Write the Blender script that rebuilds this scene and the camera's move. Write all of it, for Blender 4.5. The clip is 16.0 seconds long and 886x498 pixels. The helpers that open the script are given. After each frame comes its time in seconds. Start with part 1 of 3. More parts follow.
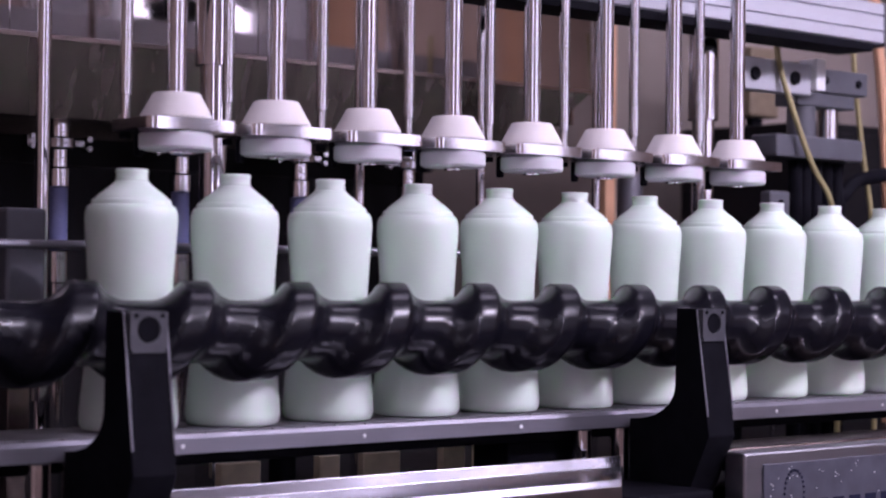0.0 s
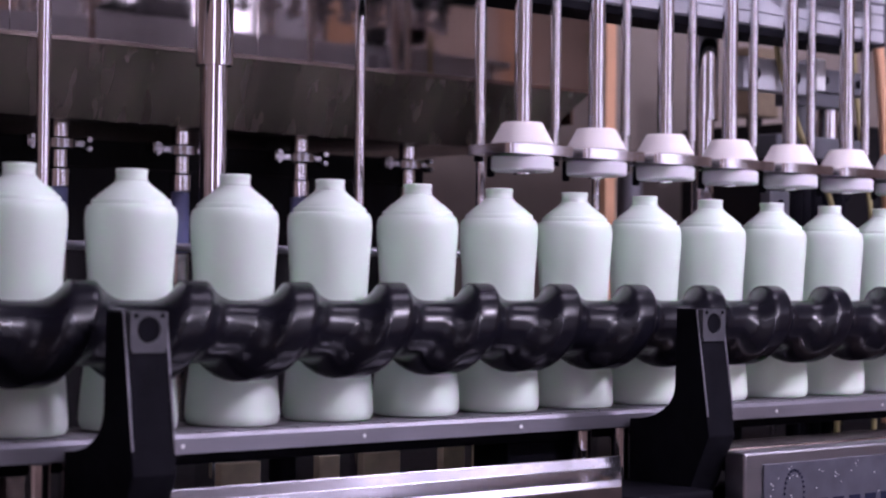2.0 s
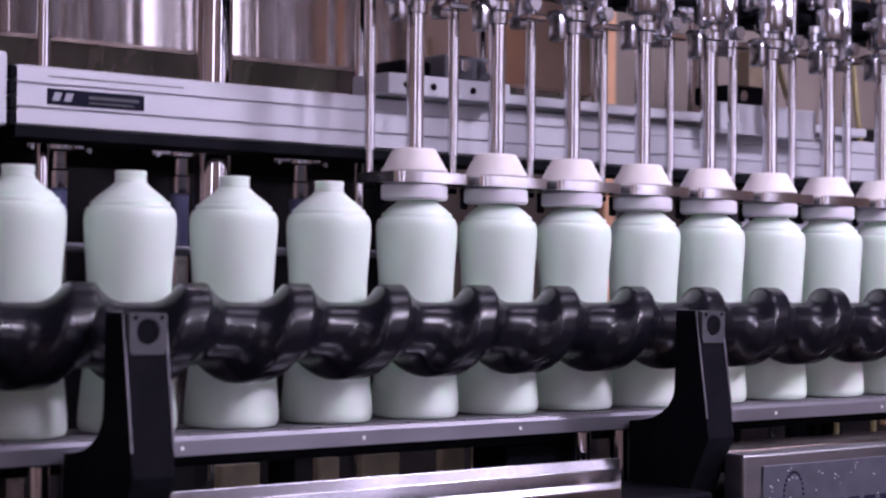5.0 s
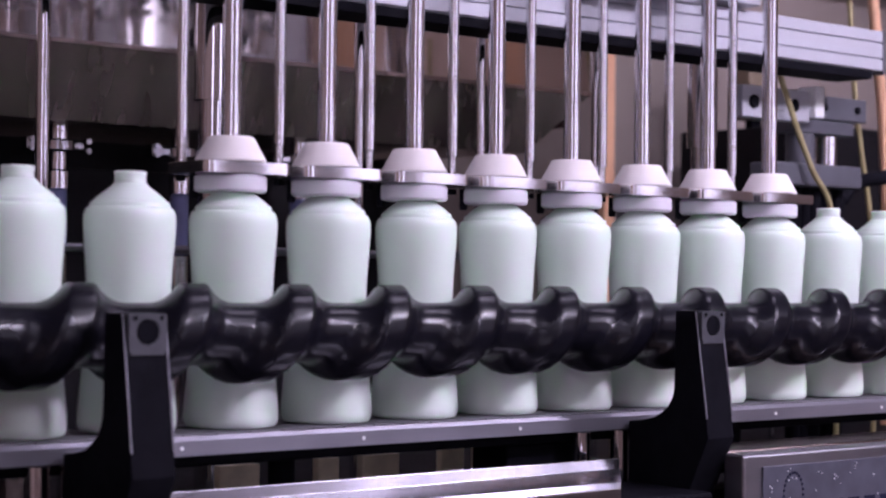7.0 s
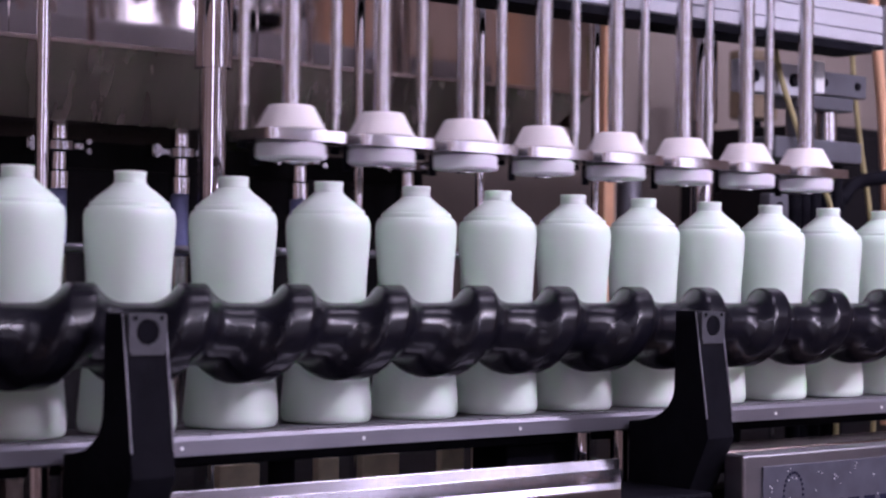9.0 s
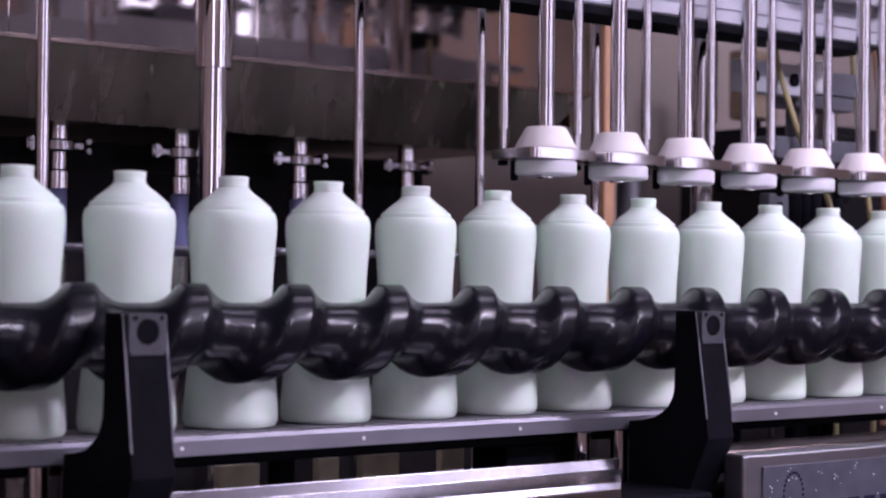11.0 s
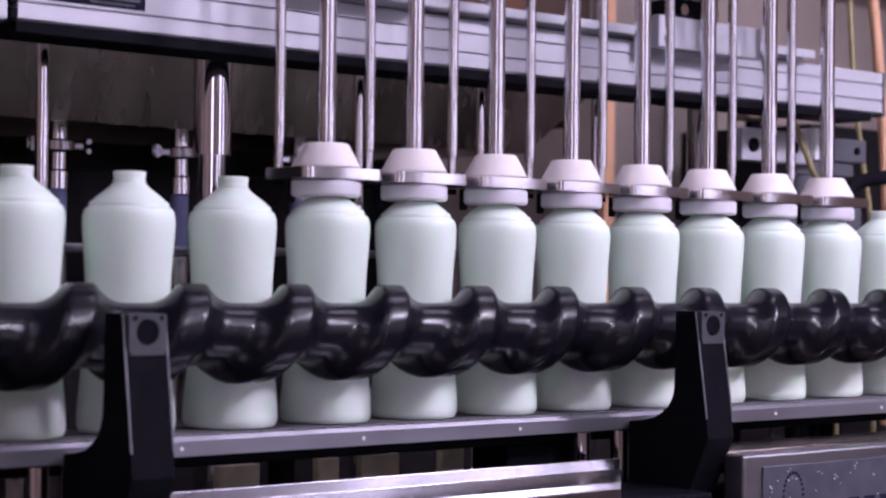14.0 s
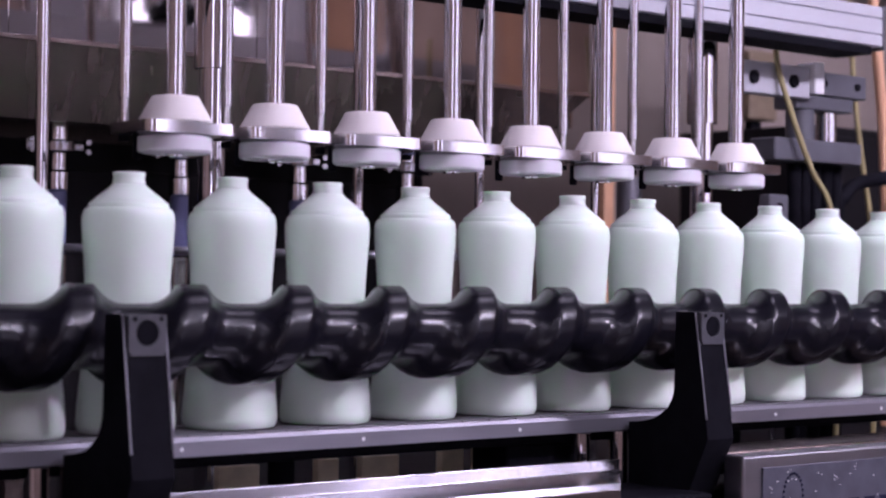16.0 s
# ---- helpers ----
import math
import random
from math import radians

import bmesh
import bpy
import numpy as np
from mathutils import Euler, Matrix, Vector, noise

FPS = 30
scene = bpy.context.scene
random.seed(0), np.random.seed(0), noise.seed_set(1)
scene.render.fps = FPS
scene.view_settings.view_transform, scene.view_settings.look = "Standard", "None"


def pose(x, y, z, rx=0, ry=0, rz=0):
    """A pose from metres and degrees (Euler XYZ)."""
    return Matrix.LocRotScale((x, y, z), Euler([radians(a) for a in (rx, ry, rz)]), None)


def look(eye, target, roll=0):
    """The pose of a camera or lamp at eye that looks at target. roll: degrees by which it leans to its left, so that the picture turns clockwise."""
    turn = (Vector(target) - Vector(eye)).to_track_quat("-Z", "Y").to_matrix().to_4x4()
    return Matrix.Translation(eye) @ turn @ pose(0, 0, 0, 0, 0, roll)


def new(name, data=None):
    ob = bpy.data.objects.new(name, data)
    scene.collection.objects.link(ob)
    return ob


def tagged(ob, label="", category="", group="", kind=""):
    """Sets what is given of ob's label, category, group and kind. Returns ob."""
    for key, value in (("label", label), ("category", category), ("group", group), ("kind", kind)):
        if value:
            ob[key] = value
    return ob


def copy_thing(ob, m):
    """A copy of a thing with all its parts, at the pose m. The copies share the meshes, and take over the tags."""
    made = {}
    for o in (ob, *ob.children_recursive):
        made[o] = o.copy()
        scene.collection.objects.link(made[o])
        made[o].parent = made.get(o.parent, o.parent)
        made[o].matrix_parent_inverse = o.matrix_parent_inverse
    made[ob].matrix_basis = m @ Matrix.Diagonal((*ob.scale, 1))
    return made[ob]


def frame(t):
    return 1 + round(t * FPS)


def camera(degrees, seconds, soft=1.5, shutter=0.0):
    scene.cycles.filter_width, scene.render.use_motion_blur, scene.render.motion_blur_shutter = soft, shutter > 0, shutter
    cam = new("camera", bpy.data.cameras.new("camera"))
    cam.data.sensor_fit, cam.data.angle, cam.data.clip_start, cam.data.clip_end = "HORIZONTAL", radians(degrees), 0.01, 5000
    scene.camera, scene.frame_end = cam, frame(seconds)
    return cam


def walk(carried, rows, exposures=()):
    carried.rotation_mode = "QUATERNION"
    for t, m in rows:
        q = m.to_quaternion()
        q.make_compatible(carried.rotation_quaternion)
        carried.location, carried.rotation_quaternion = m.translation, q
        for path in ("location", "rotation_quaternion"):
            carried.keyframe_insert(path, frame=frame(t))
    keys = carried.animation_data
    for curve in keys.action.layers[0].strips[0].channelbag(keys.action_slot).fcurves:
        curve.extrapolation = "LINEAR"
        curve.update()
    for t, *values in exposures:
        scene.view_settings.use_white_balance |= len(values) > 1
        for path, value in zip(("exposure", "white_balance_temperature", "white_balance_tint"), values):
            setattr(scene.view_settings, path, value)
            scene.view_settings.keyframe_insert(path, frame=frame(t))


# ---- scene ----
# ---- camera ----
EYE = Vector((-0.8794, -1.5268, 0.1492))


def view(tilt, turn):
    """Camera pose from tilt and heading in degrees; the camera only settles a little on its tripod."""
    a, b = radians(turn), radians(tilt)
    way = Vector((math.cos(b) * math.cos(a), math.cos(b) * math.sin(a), math.sin(b)))
    return look(EYE, EYE + way, 0.632)


cam = camera(27.53, 16.0, soft=2.2, shutter=0.5)
cam.data.dof.use_dof, cam.data.dof.focus_distance, cam.data.dof.aperture_fstop = True, 2.08, 6.3
walk(cam, [(0.0, view(0.899, 50.271)), (3.5, view(0.899, 50.268)), (4.0, view(0.926, 50.262)), (5.0, view(0.958, 50.25)),
           (6.5, view(0.972, 50.243)), (9.2, view(0.972, 50.243)), (14.5, view(0.978, 50.24)), (15.2, view(0.992, 50.238)),
           (16.0, view(1.001, 50.235))],
     exposures=[(0.0, 0.0), (16.0, 0.0)])

PITCH = 0.11779      # bottle to bottle, and the lead of the screw
RATE = 1.001         # bottles a second

# ---- world and light ----
world = bpy.data.worlds.new("hall_air")
world.use_nodes = True
world.node_tree.nodes["Background"].inputs[0].default_value = (0.5, 0.48, 0.6, 1)
world.node_tree.nodes["Background"].inputs[1].default_value = 0.05
scene.world = world

WINDOW_GLOW = 2.9
LAMP_GLOW = 9.0
FLOOD_GLOW = 235.0


# ---- materials ----
def mat(name, base, rough=0.5, metal=0.0, vary=0.12, scale=18.0, bump=0.0, bump_scale=150.0, stretch=(1, 1, 1), rough_vary=0.1,
        emit=0.0, coat=0.0, sub=0.0, warm=None, spec=0.5):
    m = bpy.data.materials.new(name)
    m.use_nodes = True
    nt = m.node_tree
    n, l = nt.nodes, nt.links
    b = n["Principled BSDF"]
    tc = n.new("ShaderNodeTexCoord")
    mp = n.new("ShaderNodeMapping")
    mp.inputs["Scale"].default_value = stretch
    l.new(tc.outputs["Object"], mp.inputs["Vector"])
    big = n.new("ShaderNodeTexNoise")
    big.inputs["Scale"].default_value, big.inputs["Detail"].default_value = scale, 5
    l.new(mp.outputs[0], big.inputs["Vector"])
    fine = n.new("ShaderNodeTexNoise")
    fine.inputs["Scale"].default_value, fine.inputs["Detail"].default_value = bump_scale, 3
    l.new(mp.outputs[0], fine.inputs["Vector"])
    ramp = n.new("ShaderNodeValToRGB")
    c0 = [max(0, c * (1 - vary)) for c in base]
    c1 = [min(1, c * (1 + vary)) for c in (warm or base)]
    ramp.color_ramp.elements[0].color, ramp.color_ramp.elements[1].color = (*c0, 1), (*c1, 1)
    ramp.color_ramp.elements[0].position, ramp.color_ramp.elements[1].position = 0.3, 0.7
    l.new(big.outputs["Fac"], ramp.inputs[0])
    l.new(ramp.outputs[0], b.inputs["Base Color"])
    mr = n.new("ShaderNodeMapRange")
    mr.inputs["To Min"].default_value, mr.inputs["To Max"].default_value = max(0.02, rough - rough_vary), min(1, rough + rough_vary)
    l.new(fine.outputs["Fac"], mr.inputs["Value"])
    l.new(mr.outputs[0], b.inputs["Roughness"])
    b.inputs["Metallic"].default_value = metal
    b.inputs["Specular IOR Level"].default_value = spec
    if coat:
        b.inputs["Coat Weight"].default_value, b.inputs["Coat Roughness"].default_value = coat, 0.12
    if sub:
        b.inputs["Subsurface Weight"].default_value = sub
        b.inputs["Subsurface Scale"].default_value = 1.0
        b.inputs["Subsurface Radius"].default_value = (0.007, 0.010, 0.007)
    if bump:
        bp = n.new("ShaderNodeBump")
        bp.inputs["Strength"].default_value, bp.inputs["Distance"].default_value = bump, 0.002
        l.new(fine.outputs["Fac"], bp.inputs["Height"])
        l.new(bp.outputs[0], b.inputs["Normal"])
    if emit:
        b.inputs["Emission Color"].default_value, b.inputs["Emission Strength"].default_value = (*base, 1), emit
    return m


M_BOTTLE = mat("milky_mint_plastic", (0.765, 0.875, 0.785), 0.36, vary=0.03, scale=9, bump=0.03, bump_scale=60, sub=0.35)
M_SCREW = mat("black_polymer", (0.006, 0.0058, 0.0095), 0.25, vary=0.2, scale=30, rough_vary=0.01, spec=0.25)
M_BLACK = mat("black_anodised", (0.008, 0.0078, 0.011), 0.6, vary=0.3, scale=25, bump=0.05, spec=0.03)
M_EDGE = mat("bare_grey_edge", (0.06, 0.06, 0.072), 0.5, vary=0.2, scale=60)
M_STRIP = mat("pale_grey_strip", (0.20, 0.20, 0.23), 0.45, 0.3, vary=0.2, scale=60)
M_CHROME = mat("chromed_steel", (0.76, 0.75, 0.78), 0.07, 1.0, vary=0.06, scale=20, rough_vary=0.02, bump_scale=40)
M_FITTING = mat("cast_fitting_steel", (0.50, 0.49, 0.52), 0.22, 1.0, vary=0.1, scale=40, rough_vary=0.06)
M_VALVE = mat("satin_valve_steel", (0.50, 0.485, 0.51), 0.2, 1.0, vary=0.08, scale=30, rough_vary=0.05, bump=0.02, bump_scale=300)
M_STEEL = mat("brushed_stainless", (0.50, 0.49, 0.52), 0.26, 1.0, vary=0.12, scale=14, bump=0.012, bump_scale=420, stretch=(0.08, 1, 1))
M_TANK = mat("polished_stainless", (0.64, 0.595, 0.58), 0.055, 1.0, vary=0.16, scale=9, bump=0.03, bump_scale=20, stretch=(1, 1, 0.05), rough_vary=0.02)
M_DULL = mat("dull_stainless", (0.50, 0.405, 0.365), 0.2, 1.0, vary=0.25, scale=6, bump=0.12, bump_scale=16, stretch=(1, 1, 0.15))
M_FLANK = mat("streaked_brown_steel", (0.44, 0.365, 0.335), 0.26, 1.0, vary=0.4, scale=11, bump=0.08, bump_scale=40, stretch=(1, 1, 0.08), rough_vary=0.08)
M_ALU = mat("clear_anodised_aluminium", (0.52, 0.52, 0.57), 0.45, 0.2, vary=0.04, scale=14, rough_vary=0.005, stretch=(0.1, 1, 1))
M_GROOVE = mat("groove_shadow_grey", (0.10, 0.10, 0.12), 0.6, 0.3)
M_CAP = mat("white_nylon", (0.83, 0.78, 0.76), 0.5, vary=0.04, scale=30, bump=0.03)
M_RING = mat("natural_polymer", (0.73, 0.71, 0.76), 0.4, vary=0.05, scale=30, sub=0.3)
M_PLATE = mat("satin_steel_plate", (0.78, 0.77, 0.79), 0.16, 1.0, vary=0.06, scale=30, rough_vary=0.02)
M_BELT = mat("grey_belt", (0.16, 0.155, 0.17), 0.55, vary=0.2, scale=40, bump=0.15, bump_scale=200)
M_RAIL = mat("grey_wear_strip", (0.24, 0.235, 0.27), 0.35, 0.6, vary=0.15, scale=25, bump=0.04, stretch=(0.2, 1, 1))
M_BLUE = mat("blue_hose", (0.22, 0.24, 0.46), 0.3, vary=0.2)
M_YELLOW = mat("yellow_hose", (0.40, 0.34, 0.17), 0.5, vary=0.15, scale=40)
M_ORANGE = mat("orange_paint", (0.82, 0.47, 0.29), 0.5, vary=0.12, scale=6)
M_GREY = mat("grey_machine_paint", (0.10, 0.10, 0.118), 0.45, vary=0.15, scale=16, bump=0.05)
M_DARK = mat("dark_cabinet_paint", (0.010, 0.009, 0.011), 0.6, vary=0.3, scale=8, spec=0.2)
M_TAN = mat("tan_plastic", (0.68, 0.58, 0.42), 0.5, vary=0.12, scale=40, bump=0.05)
M_BOX = mat("brown_box_plastic", (0.26, 0.20, 0.14), 0.5, vary=0.12, scale=40, bump=0.05)
M_WALL = mat("hall_wall_paint", (0.36, 0.30, 0.27), 0.8, vary=0.35, scale=1.4, bump=0.05)
M_WALL2 = mat("unseen_wall_brown", (0.60, 0.46, 0.39), 0.8, vary=0.35, scale=1.1, bump=0.05)
M_CEIL = mat("hall_ceiling_paint", (0.28, 0.285, 0.32), 0.85, vary=0.2, scale=1.0)
M_FLOOR = mat("sealed_concrete", (0.10, 0.095, 0.09), 0.45, vary=0.25, scale=3, bump=0.1)
M_LABEL = mat("dark_label", (0.010, 0.010, 0.024), 0.8, spec=0.1)
M_PRINT = mat("pale_print", (0.34, 0.34, 0.40), 0.6)
M_NAMEPLATE = mat("etched_nameplate", (0.11, 0.11, 0.14), 0.4, 0.3, vary=0.2, scale=30, bump=0.05)
M_TRAY = mat("drip_tray_steel", (0.55, 0.54, 0.58), 0.16, 1.0, vary=0.2, scale=10, rough_vary=0.06)
M_PANEL = mat("panel_steel", (0.48, 0.47, 0.51), 0.36, 1.0, vary=0.15, scale=18, bump=0.01, bump_scale=300, stretch=(0.1, 1, 1))
M_NAVY = mat("navy_print", (0.012, 0.014, 0.04), 0.6, spec=0.2)
# flat white that stands in for glints on small metal parts
M_GLINT = mat("painted_glint_white", (0.9, 0.9, 0.95), 0.4)
# glow of the added panes that light the line and show in the metal
M_SKY = mat("unseen_window_glow", (1.02, 0.92, 1.26), 0.5, emit=WINDOW_GLOW, vary=0.0)
M_TUBE = mat("fill_panel_glow", (1.04, 0.92, 1.26), 0.5, emit=LAMP_GLOW, vary=0.0)
M_FLOOD = mat("floodlight_glass", (1.04, 0.93, 1.24), 0.5, emit=FLOOD_GLOW, vary=0.0)
M_BOARD = mat("pale_reflector_white", (0.70, 0.70, 0.75), 0.4, vary=0.06, scale=3)
M_RED = mat("red_plastic", (0.5, 0.03, 0.03), 0.4)


# ---- mesh helpers ----
def link(name, bm, material, smooth=False):
    me = bpy.data.meshes.new(name)
    bmesh.ops.recalc_face_normals(bm, faces=bm.faces)
    bm.to_mesh(me)
    bm.free()
    me.materials.append(material)
    if smooth:
        me.shade_smooth()
        me.set_sharp_from_angle(angle=radians(38))
    return new(name, me)


def part(name, bm, material, parent, label="", smooth=False):
    ob = link(name, bm, material, smooth)
    ob.parent = parent
    if label:
        tagged(ob, label)
    return ob


def thing(name, at, label, category, group="", kind=""):
    ob = new(name)
    ob.empty_display_size = 0.02
    ob.location = at
    return tagged(ob, label, category, group, kind)


def box(bm, x0, x1, y0, y1, z0, z1, bevel=0.0, seg=2):
    r = bmesh.ops.create_cube(bm, size=1.0, matrix=Matrix.Translation(((x0 + x1) / 2, (y0 + y1) / 2, (z0 + z1) / 2))
                              @ Matrix.Diagonal((x1 - x0, y1 - y0, z1 - z0, 1)))
    if bevel:
        es = list({e for v in r["verts"] for e in v.link_edges})
        bmesh.ops.bevel(bm, geom=es, offset=bevel, segments=seg, affect="EDGES", profile=0.5)
    return bm


def boxm(x0, x1, y0, y1, z0, z1, bevel=0.0015):
    return box(bmesh.new(), x0, x1, y0, y1, z0, z1, bevel)


def lathe(bm, profile, seg=40, at=(0, 0, 0), axis="z"):
    """Turn (radius, height) pairs round an axis."""
    rings = []
    for r, h in profile:
        ring = []
        for k in range(seg):
            a = 2 * math.pi * k / seg
            c, s = r * math.cos(a), r * math.sin(a)
            p = {"z": (c, s, h), "x": (h, c, s), "y": (c, h, s)}[axis]
            ring.append(bm.verts.new((p[0] + at[0], p[1] + at[1], p[2] + at[2])))
        rings.append(ring)
    for a, b in zip(rings, rings[1:]):
        for k in range(seg):
            bm.faces.new((a[k], a[(k + 1) % seg], b[(k + 1) % seg], b[k]))
    bm.faces.new(rings[0])
    bm.faces.new(rings[-1])
    return bm


def rod(bm, x, y, z0, z1, r, seg=24, bevel=0.001):
    return lathe(bm, [(r - bevel, z0), (r, z0 + bevel), (r, z1 - bevel), (r - bevel, z1)], seg, (x, y, 0))


def barx(bm, x0, x1, y, z, r, seg=20):
    return lathe(bm, [(r, x0), (r, x1)], seg, (0, y, z), "x")


def bary(bm, x, y0, y1, z, r, seg=16):
    return lathe(bm, [(r * 0.9, y0), (r, y0 + 0.0008), (r, y1 - 0.0008), (r * 0.9, y1)], seg, (x, 0, z), "y")


def prism(bm, outline, x0, x1, bevel=0.0):
    """An outline in y and z, drawn out along x."""
    a = [bm.verts.new((x0, y, z)) for y, z in outline]
    b = [bm.verts.new((x1, y, z)) for y, z in outline]
    bm.faces.new(a)
    bm.faces.new(b)
    for k in range(len(a)):
        j = (k + 1) % len(a)
        bm.faces.new((a[k], a[j], b[j], b[k]))
    if bevel:
        bmesh.ops.bevel(bm, geom=list(bm.edges), offset=bevel, segments=2, affect="EDGES", profile=0.5)
    return bm


def tube(bm, points, r, seg=10):
    """A round hose along a smooth line through the points."""
    pts = [Vector(p) for p in points]
    fine = []
    for i in range(len(pts) - 1):
        p0, p1, p2, p3 = pts[max(i - 1, 0)], pts[i], pts[i + 1], pts[min(i + 2, len(pts) - 1)]
        for k in range(8):
            t = k / 8
            fine.append(0.5 * (2 * p1 + (p2 - p0) * t + (2 * p0 - 5 * p1 + 4 * p2 - p3) * t * t + (3 * p1 - p0 - 3 * p2 + p3) * t ** 3))
    fine.append(pts[-1])
    rings, side = [], Vector((0.3, 1, 0.2))
    for i, p in enumerate(fine):
        d = (fine[min(i + 1, len(fine) - 1)] - fine[max(i - 1, 0)]).normalized()
        side = (side - d * side.dot(d)).normalized()
        up = d.cross(side)
        rings.append([bm.verts.new(p + r * (math.cos(2 * math.pi * k / seg) * side + math.sin(2 * math.pi * k / seg) * up)) for k in range(seg)])
    for a, b in zip(rings, rings[1:]):
        for k in range(seg):
            bm.faces.new((a[k], a[(k + 1) % seg], b[(k + 1) % seg], b[k]))
    bm.faces.new(rings[0])
    bm.faces.new(rings[-1])
    return bm


# ---- the hall ----
FLOOR_Z = -0.9


def hall():
    # unseen side walls and ceiling, added to bounce fill and be mirrored
    x0, x1, y0, y1, top = -4.0, 7.0, -4.5, 3.2, 2.6
    tagged(link("floor", boxm(x0 - 0.1, x1 + 0.1, y0 - 0.1, y1 + 0.1, FLOOR_Z - 0.1, FLOOR_Z, 0), M_FLOOR), "sealed grey concrete factory floor", "floor", kind="structure")
    tagged(link("ceiling", boxm(x0 - 0.1, x1 + 0.1, y0 - 0.1, y1 + 0.1, top, top + 0.1, 0), M_CEIL), "unseen grey hall ceiling added for fill", "ceiling", kind="structure")
    tagged(link("wall_north", boxm(x0, x1, y1, y1 + 0.1, FLOOR_Z, top, 0), M_WALL), "brown-unseen hall wall tinted brown for reflections", "wall", kind="structure")
    tagged(link("wall_west", boxm(x0 - 0.1, x0, y0, y1, FLOOR_Z, top, 0), M_WALL2), "unseen hall wall tinted brown for reflections", "wall", kind="structure")
    tagged(link("wall_east", boxm(x1, x1 + 0.1, y0, y1, FLOOR_Z, top, 0), M_WALL2), "unseen hall wall tinted brown for reflections", "wall", kind="structure")
    # the unseen wall behind the camera; glowing openings added for fill and reflections
    holes = [(-3.2, -2.3, 0.2, 1.7), (1.2, 2.2, 0.2, 1.4), (3.24, 3.49, 1.0, 2.2), (3.53, 4.01, 0.53, 2.2), (4.06, 5.2, 0.53, 0.98)]
    bm = bmesh.new()
    edge = x0
    for a, b, c, d in holes + [(x1, x1, 0, 0)]:
        box(bm, edge, a, y0 - 0.1, y0, FLOOR_Z, top)
        if b > a:
            box(bm, a, b, y0 - 0.1, y0, FLOOR_Z, c)
            box(bm, a, b, y0 - 0.1, y0, d, top)
        edge = b
    tagged(link("wall_south", bm, M_WALL2), "unseen brown hall wall with added window openings", "wall", kind="structure")
    for i, (a, b, c, d) in enumerate(holes):
        w = thing("window_%d" % (i + 1), (0, 0, 0), "unseen hall window added for fill and reflections", "window", kind="structure")
        fr = bmesh.new()
        for q in ((a, a + 0.04), (b - 0.04, b)):
            box(fr, q[0], q[1], y0 - 0.07, y0 - 0.02, c, d)
        box(fr, a + 0.04, b - 0.04, y0 - 0.07, y0 - 0.02, d - 0.04, d)
        part("window_frame", fr, M_GREY, w)
        part("pane", boxm(a, b, y0 - 0.095, y0 - 0.085, c, d, 0), M_SKY, w)
    # unseen pale panels, added only for the grey patches mirrored in the hopper
    for x, w, z, h in ((2.74, 0.47, 0.5, 1.6), (4.03, 0.27, 1.02, 1.1)):
        n = thing("pale_reflector", (x, y0, z), "unseen pale panel added to be mirrored in the hopper", "notice board", "notice boards")
        part("sheet", boxm(0.015, w - 0.015, 0.002, 0.012, 0.015, h - 0.015, 0.002), M_BOARD, n)
        for q in ((0, 0.0148, 0, h), (w - 0.0148, w, 0, h), (0.015, w - 0.015, 0, 0.0148), (0.015, w - 0.015, h - 0.0148, h)):
            part("frame", boxm(q[0], q[1], 0.002, 0.02, q[2], q[3], 0.002), M_GREY, n)
    # unseen orange slats, added for the orange streaks mirrored in the hopper
    for x, w in ((4.49, 0.30), (5.62, 0.16)):
        d = thing("orange_reflector", (x, y0, 1.0), "unseen orange panel added to be mirrored in the hopper", "shutter", "roller shutters")
        for k in range(15):
            part("slat", boxm(-w / 2, w / 2, 0.002, 0.03, 0.09 * k, 0.09 * k + 0.086, 0.004), M_ORANGE, d)


hall()


def fill_panels():
    first = None
    # unseen overhead panels, added where the line needed more fill
    for x, y in ((-0.5, -1.9), (-1.2, -3.3), (1.9, -1.8), (2.1, -0.2), (4.9, -3.2)):
        if first is None:
            first = thing("fill_light_panel", (x, y, 2.5), "unseen ceiling light panel added as fill", "ceiling light", "hall lights")
            part("housing", boxm(-0.75, 0.75, -0.16, 0.16, 0.03, 0.098, 0.004), M_GREY, first)
            part("diffuser", boxm(-0.72, 0.72, -0.13, 0.13, 0.0, 0.029, 0.002), M_TUBE, first, "glowing diffuser of the added fill panel")
        else:
            copy_thing(first, Matrix.Translation((x, y, 2.5)))


fill_panels()


def floodlight(x, y, z):
    f = thing("floodlight", (x, y, FLOOR_Z), "bright floodlight on a stand aimed at the filling line", "floodlight", "floodlights on stands")
    m = look((0, 0, z - FLOOR_Z), (0.4 - x, -y, 0.15 - FLOOR_Z))
    for name, b, material, label in (("housing", (-0.12, 0.12, -0.10, 0.10, 0.0, 0.08), M_GREY, ""), ("glass", (-0.10, 0.10, -0.08, 0.08, -0.008, -0.001), M_FLOOD, "glowing white glass")):
        bm = boxm(*b, 0.003)
        bm.transform(m)
        part(name, bm, material, f, label)
    part("pole", rod(bmesh.new(), 0.06, -0.065, 0.03, z - FLOOR_Z - 0.1, 0.015), M_BLACK, f, "", True)
    part("foot", boxm(-0.24, 0.36, -0.30, 0.17, 0.0, 0.0295, 0.004), M_BLACK, f)


floodlight(1.75, -1.42, 1.32)
floodlight(0.95, -2.05, 1.50)


